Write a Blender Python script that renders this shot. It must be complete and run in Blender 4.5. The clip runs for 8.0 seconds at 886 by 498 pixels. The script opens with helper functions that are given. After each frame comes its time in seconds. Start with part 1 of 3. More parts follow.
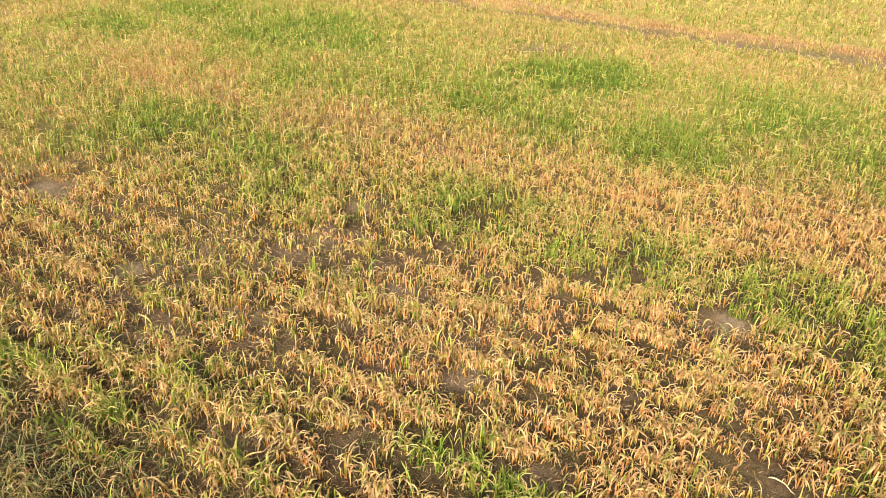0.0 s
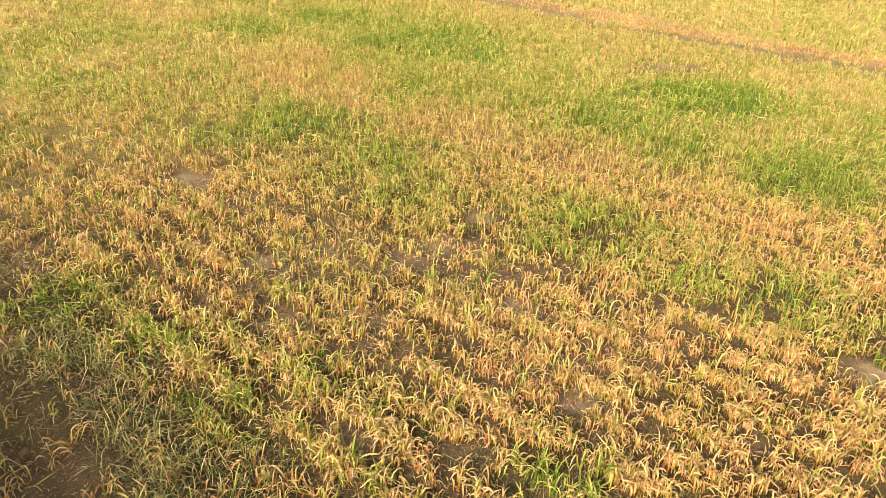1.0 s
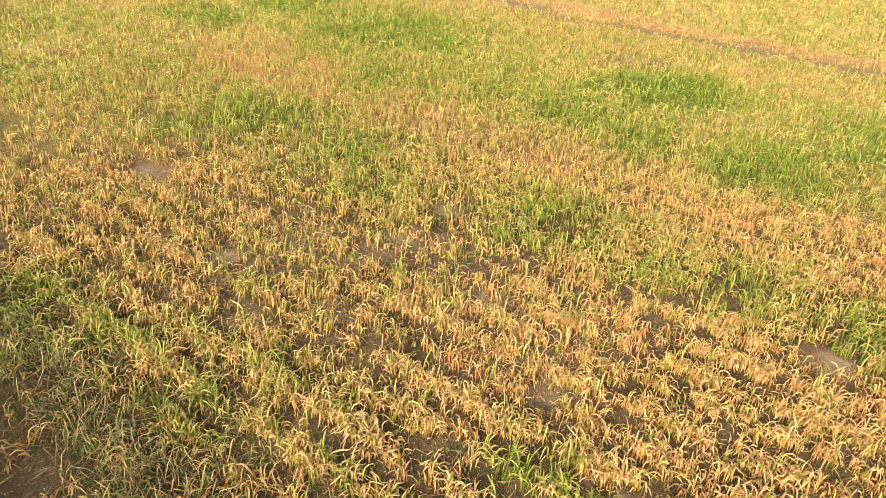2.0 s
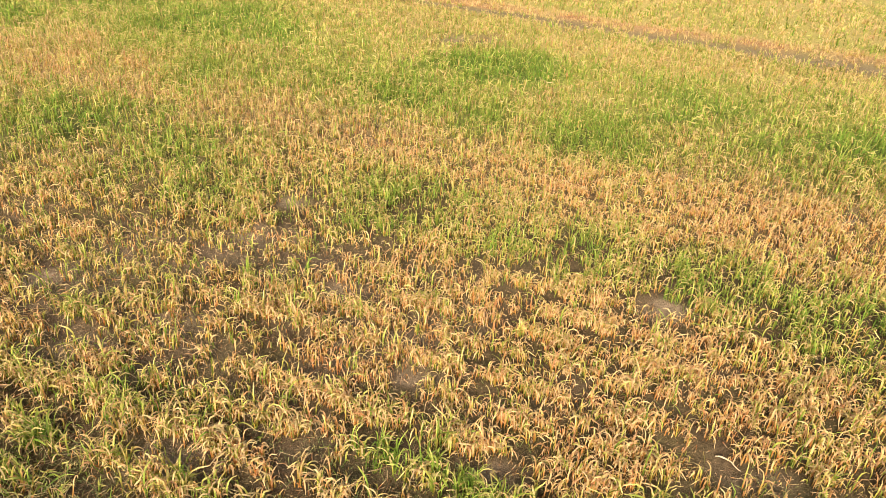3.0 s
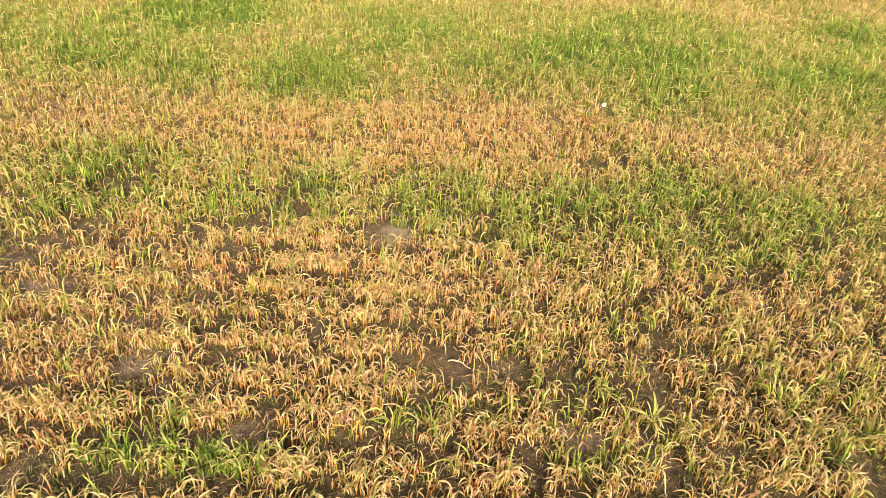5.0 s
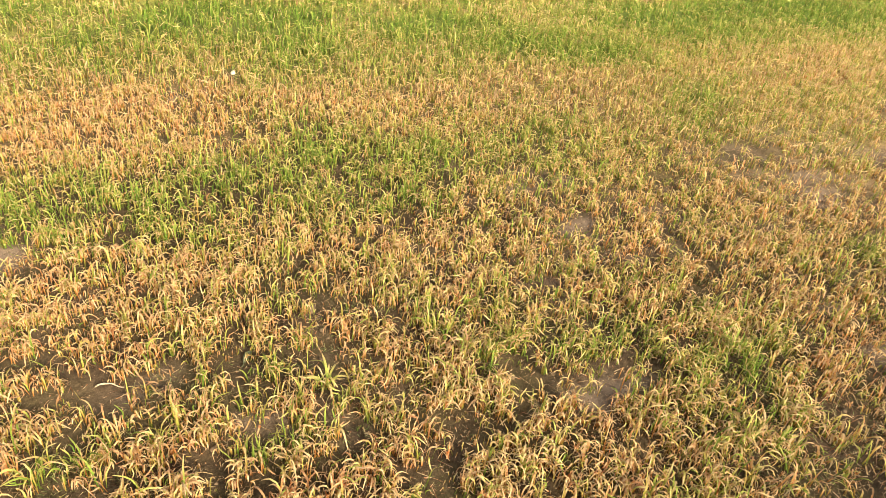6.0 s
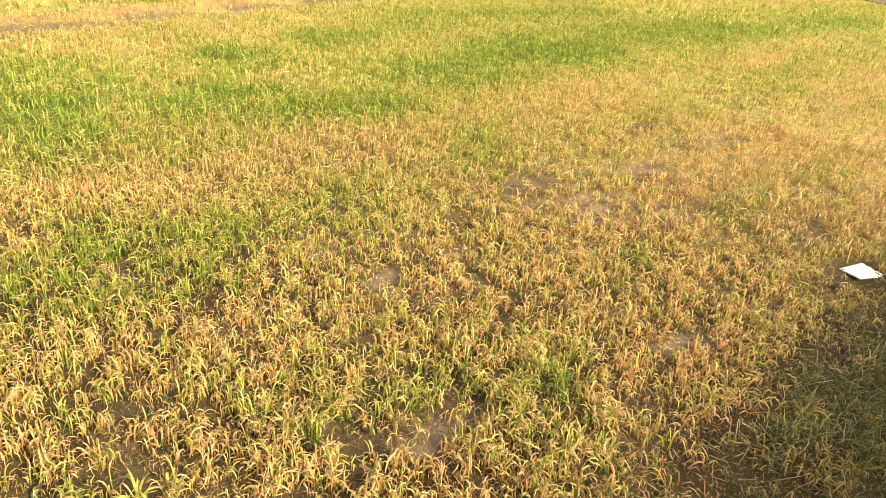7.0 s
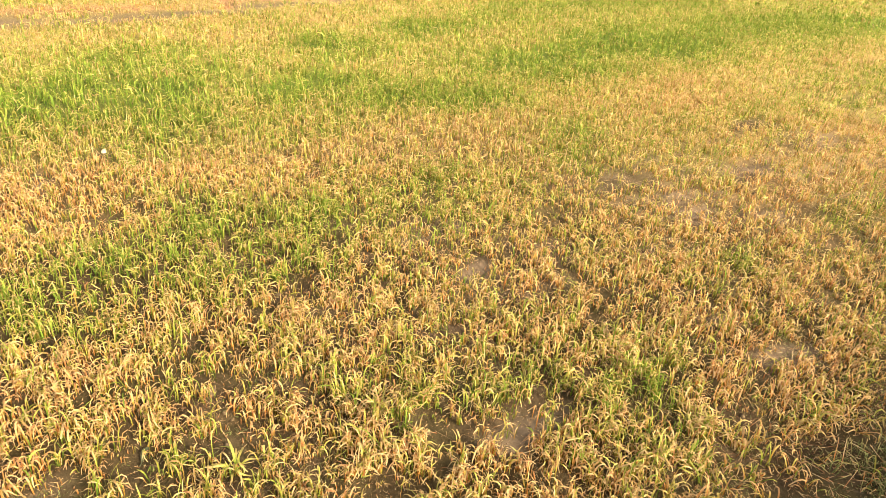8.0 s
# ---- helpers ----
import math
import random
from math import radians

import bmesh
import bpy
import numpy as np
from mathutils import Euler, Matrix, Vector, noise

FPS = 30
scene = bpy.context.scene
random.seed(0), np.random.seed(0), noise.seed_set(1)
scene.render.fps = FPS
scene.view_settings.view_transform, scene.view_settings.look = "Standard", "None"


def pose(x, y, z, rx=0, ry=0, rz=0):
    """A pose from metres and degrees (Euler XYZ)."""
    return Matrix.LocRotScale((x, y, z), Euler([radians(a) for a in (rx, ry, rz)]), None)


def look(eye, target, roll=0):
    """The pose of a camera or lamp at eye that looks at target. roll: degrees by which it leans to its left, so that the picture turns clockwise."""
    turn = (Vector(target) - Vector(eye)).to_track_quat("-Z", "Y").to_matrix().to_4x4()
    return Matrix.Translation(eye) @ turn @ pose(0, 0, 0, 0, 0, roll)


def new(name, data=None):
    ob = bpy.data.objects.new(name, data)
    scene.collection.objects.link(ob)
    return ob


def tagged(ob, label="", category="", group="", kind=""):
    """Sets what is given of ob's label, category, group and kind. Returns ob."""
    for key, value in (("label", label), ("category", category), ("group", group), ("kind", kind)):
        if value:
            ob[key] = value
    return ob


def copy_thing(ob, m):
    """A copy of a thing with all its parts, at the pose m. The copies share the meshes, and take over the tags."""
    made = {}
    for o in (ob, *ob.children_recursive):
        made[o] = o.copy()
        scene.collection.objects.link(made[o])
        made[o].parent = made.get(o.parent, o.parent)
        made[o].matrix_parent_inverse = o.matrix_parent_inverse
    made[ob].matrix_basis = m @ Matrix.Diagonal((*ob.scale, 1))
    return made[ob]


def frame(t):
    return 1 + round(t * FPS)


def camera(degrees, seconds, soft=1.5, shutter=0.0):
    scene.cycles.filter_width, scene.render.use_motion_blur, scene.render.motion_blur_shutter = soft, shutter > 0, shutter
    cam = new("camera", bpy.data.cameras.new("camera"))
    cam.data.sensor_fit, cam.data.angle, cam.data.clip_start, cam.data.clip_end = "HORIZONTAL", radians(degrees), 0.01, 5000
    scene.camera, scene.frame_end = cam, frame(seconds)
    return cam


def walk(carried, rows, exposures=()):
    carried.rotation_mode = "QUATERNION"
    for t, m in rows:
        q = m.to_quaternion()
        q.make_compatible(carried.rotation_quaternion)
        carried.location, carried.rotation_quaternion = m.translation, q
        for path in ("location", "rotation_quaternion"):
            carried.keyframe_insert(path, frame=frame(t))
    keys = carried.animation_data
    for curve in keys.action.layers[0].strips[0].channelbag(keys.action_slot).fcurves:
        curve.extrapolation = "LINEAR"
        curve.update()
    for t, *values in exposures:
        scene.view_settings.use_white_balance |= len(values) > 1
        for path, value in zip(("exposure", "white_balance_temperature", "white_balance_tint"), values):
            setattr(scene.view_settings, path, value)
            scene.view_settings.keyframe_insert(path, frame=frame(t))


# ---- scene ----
FIELD_OF_VIEW = 65.99
# seconds, x, y, z, pitch, lean, heading
PATH = [
    (0, -0.096, 0.021, 1.905, -28.08, 2.27, 3.00),
    (0.3, -0.137, 0.021, 1.899, -28.92, 2.44, 9.18),
    (0.5, -0.164, 0.023, 1.895, -28.49, 2.55, 10.68),
    (0.8, -0.199, 0.027, 1.896, -27.35, 2.86, 11.36),
    (1, -0.221, 0.029, 1.896, -27.44, 2.62, 12.25),
    (1.2, -0.240, 0.029, 1.895, -27.59, 2.42, 13.89),
    (2.3, -0.249, 0.059, 1.887, -28.27, 4.47, 4.96),
    (2.5, -0.241, 0.069, 1.885, -28.59, 4.63, 2.02),
    (2.8, -0.221, 0.075, 1.885, -28.14, 4.80, -2.68),
    (3, -0.209, 0.078, 1.885, -28.42, 4.13, -4.72),
    (3.3, -0.175, 0.078, 1.884, -28.49, 3.63, -8.32),
    (3.5, -0.152, 0.079, 1.885, -28.47, 3.08, -9.95),
    (3.8, -0.111, 0.077, 1.887, -29.06, 2.56, -13.45),
    (4, -0.084, 0.076, 1.889, -29.33, 1.75, -14.57),
    (4.2, -0.068, 0.076, 1.890, -29.46, 1.53, -15.78),
    (5.3, 0.094, 0.029, 1.901, -33.20, 5.12, -34.15),
    (5.5, 0.134, 0.022, 1.889, -33.53, 6.08, -40.52),
    (5.8, 0.192, 0.002, 1.894, -33.66, 7.37, -51.28),
    (6, 0.231, -0.011, 1.899, -32.46, 7.24, -57.03),
    (6.2, 0.248, -0.030, 1.907, -31.22, 7.90, -63.26),
    (6.5, 0.273, -0.057, 1.919, -30.19, 7.38, -70.26),
    (6.8, 0.276, -0.064, 1.929, -27.29, 5.38, -72.36),
    (7, 0.277, -0.070, 1.936, -26.33, 5.58, -73.48),
    (7.2, 0.277, -0.062, 1.936, -26.48, 6.13, -74.19),
    (7.5, 0.277, -0.051, 1.937, -26.61, 6.14, -73.97),
    (7.7, 0.271, -0.036, 1.934, -25.18, 5.17, -71.11),
    (7.8, 0.269, -0.029, 1.931, -25.88, 5.19, -69.85),
    (8, 0.264, -0.014, 1.928, -27.67, 4.82, -65.91),
]
cam = camera(FIELD_OF_VIEW, 8.0, soft=0.85)
walk(cam,
     [(t, pose(x, y, z, 90 + pitch, 0, heading) @ pose(0, 0, 0, 0, 0, lean)) for t, x, y, z, pitch, lean, heading in PATH],
     exposures=[(0.0, 1.30, 6350, 8), (0.5, 1.28, 6600, 8), (1.0, 1.39, 6800, 8), (2.5, 1.35, 6550, 8), (4.0, 1.25, 6350, 8), (5.5, 1.39, 6350, 8),
                (6.0, 1.44, 6450, 10), (6.5, 1.59, 6450, 5), (7.0, 1.68, 7100, 4), (8.0, 1.68, 7150, 8)])

# ---- the plan: u runs along the drilled rows, v goes out into the field ----
ROW_ANGLE = radians(-28.0)
CU, SU = math.cos(ROW_ANGLE), math.sin(ROW_ANGLE)


def to_world(u, v):
    return u * CU - v * SU, u * SU + v * CU


# ---- light: a low hazy sun behind the camera, and the sky ----
SUN_ELEVATION = 27.0
SUN_BEARING = 28.0 + 180.0 - 12.0      # compass bearing of the sun, from +y clockwise
world = bpy.data.worlds.new("sky")
scene.world = world
world.use_nodes = True
wn = world.node_tree.nodes
sky = wn.new("ShaderNodeTexSky")
sky.sky_type = "NISHITA"
sky.sun_disc = False
sky.sun_elevation = radians(SUN_ELEVATION)
sky.sun_rotation = radians(SUN_BEARING)
sky.dust_density = 7.0
sky.ozone_density = 0.6
wn["Background"].inputs["Strength"].default_value = 0.135
haze = wn.new("ShaderNodeMix")    # dusty air takes the blue out of the sky
haze.data_type, haze.blend_type = "RGBA", "MULTIPLY"
haze.inputs[0].default_value = 1.0
haze.inputs[7].default_value = (0.90, 0.83, 0.63, 1)
world.node_tree.links.new(sky.outputs["Color"], haze.inputs[6])
world.node_tree.links.new(haze.outputs[2], wn["Background"].inputs["Color"])

sun_data = bpy.data.lights.new("sun", "SUN")
sun_data.energy = 3.25
sun_data.angle = radians(8.5)
sun_data.color = (1.0, 0.83, 0.55)
sun = new("sun", sun_data)
sb, se = radians(SUN_BEARING), radians(SUN_ELEVATION)
sun.matrix_world = look((math.sin(sb) * math.cos(se) * 50, math.cos(sb) * math.cos(se) * 50, math.sin(se) * 50), (0, 0, 0))


# ---- materials ----
def material(name):
    mat = bpy.data.materials.new(name)
    mat.use_nodes = True
    nt = mat.node_tree
    return mat, nt.nodes, nt.links, nt.nodes["Principled BSDF"]


def noise_node(nodes, links, coord, scale, detail=4.0, rough=0.6):
    n = nodes.new("ShaderNodeTexNoise")
    n.inputs["Scale"].default_value = scale
    n.inputs["Detail"].default_value = detail
    n.inputs["Roughness"].default_value = rough
    links.new(coord, n.inputs["Vector"])
    return n


def ramp(nodes, links, fac, stops):
    r = nodes.new("ShaderNodeValToRGB")
    el = r.color_ramp.elements
    while len(el) < len(stops):
        el.new(0.5)
    for e, (pos, col) in zip(el, stops):
        e.position, e.color = pos, (*col, 1)
    links.new(fac, r.inputs["Fac"])
    return r


def mix(nodes, links, kind, fac, a, b):
    m = nodes.new("ShaderNodeMix")
    m.data_type, m.blend_type = "RGBA", kind
    for sock, val in ((m.inputs[0], fac), (m.inputs[6], a), (m.inputs[7], b)):
        if isinstance(val, (int, float)):
            sock.default_value = val
        elif isinstance(val, tuple):
            sock.default_value = (*val, 1)
        else:
            links.new(val, sock)
    return m.outputs[2]


def leaf_material(name, stops, pale=(0.63, 0.51, 0.345)):
    """Wheat blade: the attribute dry goes from living green to bleached straw, along from base to tip."""
    mat, nodes, links, bsdf = material(name)
    dry = nodes.new("ShaderNodeAttribute")
    dry.attribute_name = "dry"
    along = nodes.new("ShaderNodeAttribute")
    along.attribute_name = "along"
    geo = nodes.new("ShaderNodeNewGeometry")
    coord = nodes.new("ShaderNodeTexCoord")
    spots = noise_node(nodes, links, coord.outputs["Object"], 60.0, 3.0)
    jitter = nodes.new("ShaderNodeMath")
    jitter.operation = "MULTIPLY_ADD"
    links.new(spots.outputs["Fac"], jitter.inputs[0])
    jitter.inputs[1].default_value = 0.35
    links.new(dry.outputs["Fac"], jitter.inputs[2])
    off = nodes.new("ShaderNodeMath")
    off.operation = "SUBTRACT"
    off.use_clamp = True
    links.new(jitter.outputs[0], off.inputs[0])
    off.inputs[1].default_value = 0.175
    tint = ramp(nodes, links, off.outputs[0], stops)
    rust = ramp(nodes, links, along.outputs["Fac"], [(0.0, (0.62, 0.31, 0.19)), (0.28, (0.89, 0.58, 0.42)), (0.52, (1, 1, 1)), (1.0, (1, 1, 1))])
    shade = ramp(nodes, links, geo.outputs["Random Per Island"], [(0.0, (0.58, 0.46, 0.42)), (0.22, (0.84, 0.74, 0.68)), (0.5, (0.92, 0.92, 0.88)), (0.8, (0.96, 1.0, 0.9)), (1.0, (1.0, 0.98, 1.0))])
    withered = ramp(nodes, links, off.outputs[0], [(0.25, (0.15, 0.15, 0.15)), (0.62, (0.95, 0.95, 0.95))])
    c1 = mix(nodes, links, "MULTIPLY", withered.outputs["Color"], tint.outputs["Color"], rust.outputs["Color"])
    # dead tips are bleached
    tip = ramp(nodes, links, along.outputs["Fac"], [(0.5, (0, 0, 0)), (0.85, (1, 1, 1))])
    dead = ramp(nodes, links, off.outputs[0], [(0.15, (0, 0, 0)), (0.4, (0.16, 0.16, 0.16)), (0.9, (0.8, 0.8, 0.8))])
    bleached = nodes.new("ShaderNodeMath")
    bleached.operation = "MULTIPLY"
    links.new(tip.outputs["Color"], bleached.inputs[0])
    links.new(dead.outputs["Color"], bleached.inputs[1])
    c1 = mix(nodes, links, "MIX", bleached.outputs[0], c1, pale)
    c2 = mix(nodes, links, "MULTIPLY", 1.0, c1, shade.outputs["Color"])
    links.new(c2, bsdf.inputs["Base Color"])
    bsdf.inputs["Roughness"].default_value = 0.68
    bsdf.inputs["Specular IOR Level"].default_value = 0.22
    trans = nodes.new("ShaderNodeBsdfTranslucent")
    links.new(c2, trans.inputs["Color"])
    both = nodes.new("ShaderNodeMixShader")
    both.inputs["Fac"].default_value = 0.42
    links.new(bsdf.outputs[0], both.inputs[1])
    links.new(trans.outputs[0], both.inputs[2])
    links.new(both.outputs[0], nodes["Material Output"].inputs["Surface"])
    return mat


LEAF_STOPS = [(0.0, (0.13, 0.24, 0.038)), (0.3, (0.285, 0.375, 0.073)), (0.5, (0.44, 0.455, 0.122)), (0.63, (0.55, 0.485, 0.19)), (0.78, (0.65, 0.49, 0.245)), (0.92, (0.66, 0.43, 0.255)), (1.0, (0.52, 0.28, 0.16))]
mat_leaf = leaf_material("wheat_leaf", LEAF_STOPS)
mat_grass = leaf_material("grass_blade", [(0.0, (0.13, 0.19, 0.085)), (0.4, (0.28, 0.32, 0.15)), (0.8, (0.60, 0.54, 0.28)), (1.0, (0.60, 0.50, 0.30))])
mat_litter = leaf_material("dead_litter", [(0.0, (0.10, 0.065, 0.04)), (0.3, (0.26, 0.18, 0.12)), (0.6, (0.50, 0.39, 0.28)), (1.0, (0.72, 0.62, 0.50))])


def soil_material():
    mat, nodes, links, bsdf = material("soil")
    coord = nodes.new("ShaderNodeTexCoord")
    big = noise_node(nodes, links, coord.outputs["Object"], 1.3, 5.0)
    fine = noise_node(nodes, links, coord.outputs["Object"], 38.0, 6.0, 0.7)
    grit = noise_node(nodes, links, coord.outputs["Object"], 160.0, 3.0, 0.6)
    base = ramp(nodes, links, big.outputs["Fac"], [(0.3, (0.055, 0.038, 0.024)), (0.55, (0.098, 0.070, 0.048)), (0.75, (0.21, 0.153, 0.118))])
    speck = ramp(nodes, links, fine.outputs["Fac"], [(0.3, (0.5, 0.47, 0.43)), (0.6, (1, 1, 1)), (0.8, (1.25, 1.2, 1.1))])
    c1 = mix(nodes, links, "MULTIPLY", 1.0, base.outputs["Color"], speck.outputs["Color"])
    # a thin green film of algae and seedlings in places
    moss = noise_node(nodes, links, coord.outputs["Object"], 2.7, 4.0)
    film = ramp(nodes, links, moss.outputs["Fac"], [(0.4, (0, 0, 0)), (0.65, (0.65, 0.65, 0.65))])
    c1 = mix(nodes, links, "MIX", film.outputs["Color"], c1, (0.075, 0.068, 0.030))
    # dry bleached crust on the open patches
    crust = nodes.new("ShaderNodeAttribute")
    crust.attribute_name = "crust"
    c1 = mix(nodes, links, "MIX", crust.outputs["Fac"], c1, mix(nodes, links, "MULTIPLY", 0.6, (0.31, 0.24, 0.20), speck.outputs["Color"]))
    # far off, crop colour is painted over the soil, broken by random dark flecks
    cover = nodes.new("ShaderNodeAttribute")
    cover.attribute_name = "cover"
    dry = nodes.new("ShaderNodeAttribute")
    dry.attribute_name = "dry"
    carpet = ramp(nodes, links, dry.outputs["Fac"], LEAF_STOPS)
    fleck_noise = noise_node(nodes, links, coord.outputs["Object"], 34.0, 4.0, 0.75)
    flecks = ramp(nodes, links, fleck_noise.outputs["Fac"], [(0.36, (0.30, 0.27, 0.24)), (0.52, (0.78, 0.76, 0.74)), (0.66, (1.0, 1.0, 1.0))])
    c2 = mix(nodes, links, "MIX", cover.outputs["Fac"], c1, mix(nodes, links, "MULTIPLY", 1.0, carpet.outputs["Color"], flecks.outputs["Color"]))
    links.new(c2, bsdf.inputs["Base Color"])
    bsdf.inputs["Roughness"].default_value = 0.95
    bsdf.inputs["Specular IOR Level"].default_value = 0.15
    add = nodes.new("ShaderNodeMath")
    add.operation = "ADD"
    links.new(fine.outputs["Fac"], add.inputs[0])
    links.new(grit.outputs["Fac"], add.inputs[1])
    bump = nodes.new("ShaderNodeBump")
    bump.inputs["Strength"].default_value = 0.8
    bump.inputs["Distance"].default_value = 0.012
    links.new(add.outputs[0], bump.inputs["Height"])
    links.new(bump.outputs[0], bsdf.inputs["Normal"])
    return mat


mat_soil = soil_material()


def plain_material(name, colour, rough, scale=20.0, spread=0.35, bump_distance=0.003):
    mat, nodes, links, bsdf = material(name)
    coord = nodes.new("ShaderNodeTexCoord")
    n1 = noise_node(nodes, links, coord.outputs["Object"], scale, 5.0)
    n2 = noise_node(nodes, links, coord.outputs["Object"], scale * 7, 3.0)
    lo, hi = tuple(c * (1 - spread) for c in colour), tuple(min(1, c * (1 + spread)) for c in colour)
    r = ramp(nodes, links, n1.outputs["Fac"], [(0.3, lo), (0.7, hi)])
    links.new(r.outputs["Color"], bsdf.inputs["Base Color"])
    bsdf.inputs["Roughness"].default_value = rough
    bump = nodes.new("ShaderNodeBump")
    bump.inputs["Strength"].default_value = 0.5
    bump.inputs["Distance"].default_value = bump_distance
    links.new(n2.outputs["Fac"], bump.inputs["Height"])
    links.new(bump.outputs[0], bsdf.inputs["Normal"])
    return mat


mat_wall = plain_material("weathered_render", (0.42, 0.38, 0.32), 0.9, 3.0)
mat_clod = plain_material("soil_clod", (0.125, 0.092, 0.063), 0.95, 9.0, 0.5)
mat_packet = plain_material("white_plastic", (0.78, 0.86, 0.97), 0.38, 12.0, 0.06, 0.002)
mat_stone = plain_material("pale_stone", (0.55, 0.52, 0.46), 0.8, 30.0, 0.2)
mat_stalk = plain_material("bleached_stalk", (0.48, 0.41, 0.33), 0.7, 60.0, 0.2, 0.001)
mat_weed = plain_material("weed_leaf", (0.075, 0.095, 0.055), 0.6, 40.0, 0.3, 0.001)
mat_road = plain_material("worn_asphalt", (0.085, 0.075, 0.075), 0.9, 2.0)

ROW, FIRST_ROW = 0.205, 0.18    # drill rows apart

# ---- how the crop stands: patches as (u, v, half length, half width, turn in degrees, strength) ----
GREEN_NEAR = [
    (-3.37, 0.85, 0.36, 0.22, 7, 1.5), (-2.25, 0.98, 0.15, 0.11, 12, 0.9), (-2.17, 1.41, 0.14, 0.06, -37, 1.3), (-1.85, 1.02, 0.12, 0.08, -28, 1.0),
    (-1.04, 1.58, 0.21, 0.1, 44, 1.1), (-1.55, 1.14, 0.11, 0.08, -34, 1.1), (-2.94, 0.99, 0.24, 0.15, 27, 0.9), (-0.75, 1.6, 0.18, 0.09, 14, 1),
    (-1.74, 1.45, 0.16, 0.07, 9, 0.6), (-0.17, 1.86, 0.07, 0.06, 81, 0.7), (0.6, 2.08, 0.16, 0.09, 31, 0.5), (-1.04, 1.88, 0.06, 0.05, -14, 0.8),
    (0.53, 1.69, 0.06, 0.05, 89, 1.2), (1.49, 1.84, 0.14, 0.11, 1, 0.6), (1.45, 1.81, 0.07, 0.05, 55, 1.1), (2.44, 1.45, 0.19, 0.12, -16, 0.9),
]
GREEN_EDGE = [
    (-0.75, 1.58, 0.17, 0.08, -13, 1), (0.55, 1.71, 0.18, 0.1, -2, 0.5), (1.77, 1.74, 0.37, 0.19, 6, 0.6), (2.14, 1.77, 0.27, 0.15, 25, 0.6),
    (2.43, 2, 0.52, 0.26, -8, 0.3), (2.2, 1.37, 0.32, 0.18, -32, 0.35), (5.4, 1.98, 0.34, 0.17, -13, 0.6), (7.37, 1.9, 0.68, 0.29, -13, 0.3),
    (4.36, 1.96, 0.3, 0.12, -27, 0.35), (1.56, 2.08, 0.23, 0.11, 3, 0.3), (-0.14, 1.88, 0.12, 0.07, -29, 0.7), (-2.91, 0.84, 0.23, 0.16, 2, 0.7),
    (-2.36, 0.91, 0.19, 0.14, 12, 0.55), (-1.96, 0.98, 0.16, 0.13, 25, 0.55),
]
GREEN_TUFTS = [
    (2.43, 1.45, 0.2, 0.15, 6, 1), (1.62, 1.8, 0.21, 0.15, -27, 0.8), (2.45, 1.95, 0.24, 0.17, -15, 0.5), (1.65, 2.2, 0.18, 0.12, -29, 0.55),
    (4.04, 1.97, 0.21, 0.12, -5, 0.6), (3.56, 1.9, 0.2, 0.12, -8, 0.45), (5.56, 2.04, 0.35, 0.17, 4, 0.7), (2.05, 1.79, 0.12, 0.09, -17, 0.6),
    (0.83, 1.74, 0.15, 0.09, -40, 0.5), (0.45, 2.07, 0.11, 0.08, -52, 0.6), (0.63, 2.1, 0.1, 0.08, -78, 0.5), (2.76, 1.56, 0.18, 0.11, -18, 0.4),
    (0.56, 3.01, 0.15, 0.11, -66, 0.5), (1.33, 2.28, 0.14, 0.1, -34, 0.4),
]
GREEN_BAND = [
    (-5.17, 3.21, 0.69, 0.59, 20, 0.6), (-3.86, 3.55, 0.31, 0.29, 51, 0.85), (-3.54, 2.96, 0.47, 0.42, 38, 0.6), (-3.07, 3.07, 0.27, 0.17, -48, 0.6),
    (-2.2, 3.13, 0.16, 0.12, 58, 1.1), (-2.06, 3.56, 0.4, 0.32, 88, 0.6), (-0.91, 3.48, 0.32, 0.19, 64, 0.9), (-0.29, 3.47, 0.25, 0.12, 89, 1),
    (-1.26, 3.4, 0.28, 0.17, 59, 0.4), (-3.75, 3.46, 0.49, 0.24, -40, 0.8), (-2.12, 3.65, 0.37, 0.31, -39, 0.4), (0.7, 3.63, 0.43, 0.28, 43, 0.7),
    (1.24, 3.86, 0.48, 0.28, 54, 0.7),
]
GREEN_BAND_END = [
    (0.85, 3.73, 0.53, 0.29, -13, 0.5), (1.72, 3.73, 0.43, 0.28, -5, 0.4), (-0.2, 3.47, 0.26, 0.18, -32, 0.55), (0.17, 3.75, 0.34, 0.26, -27, 0.4),
    (1.91, 3.59, 0.29, 0.23, -43, 0.4), (1.22, 3.99, 0.48, 0.35, -85, 0.4), (4.99, 4.36, 0.46, 0.25, 35, 0.8), (1.36, 3.4, 0.52, 0.26, -30, 0.2),
    (2.85, 3.87, 0.41, 0.26, 6, 0.4),
]
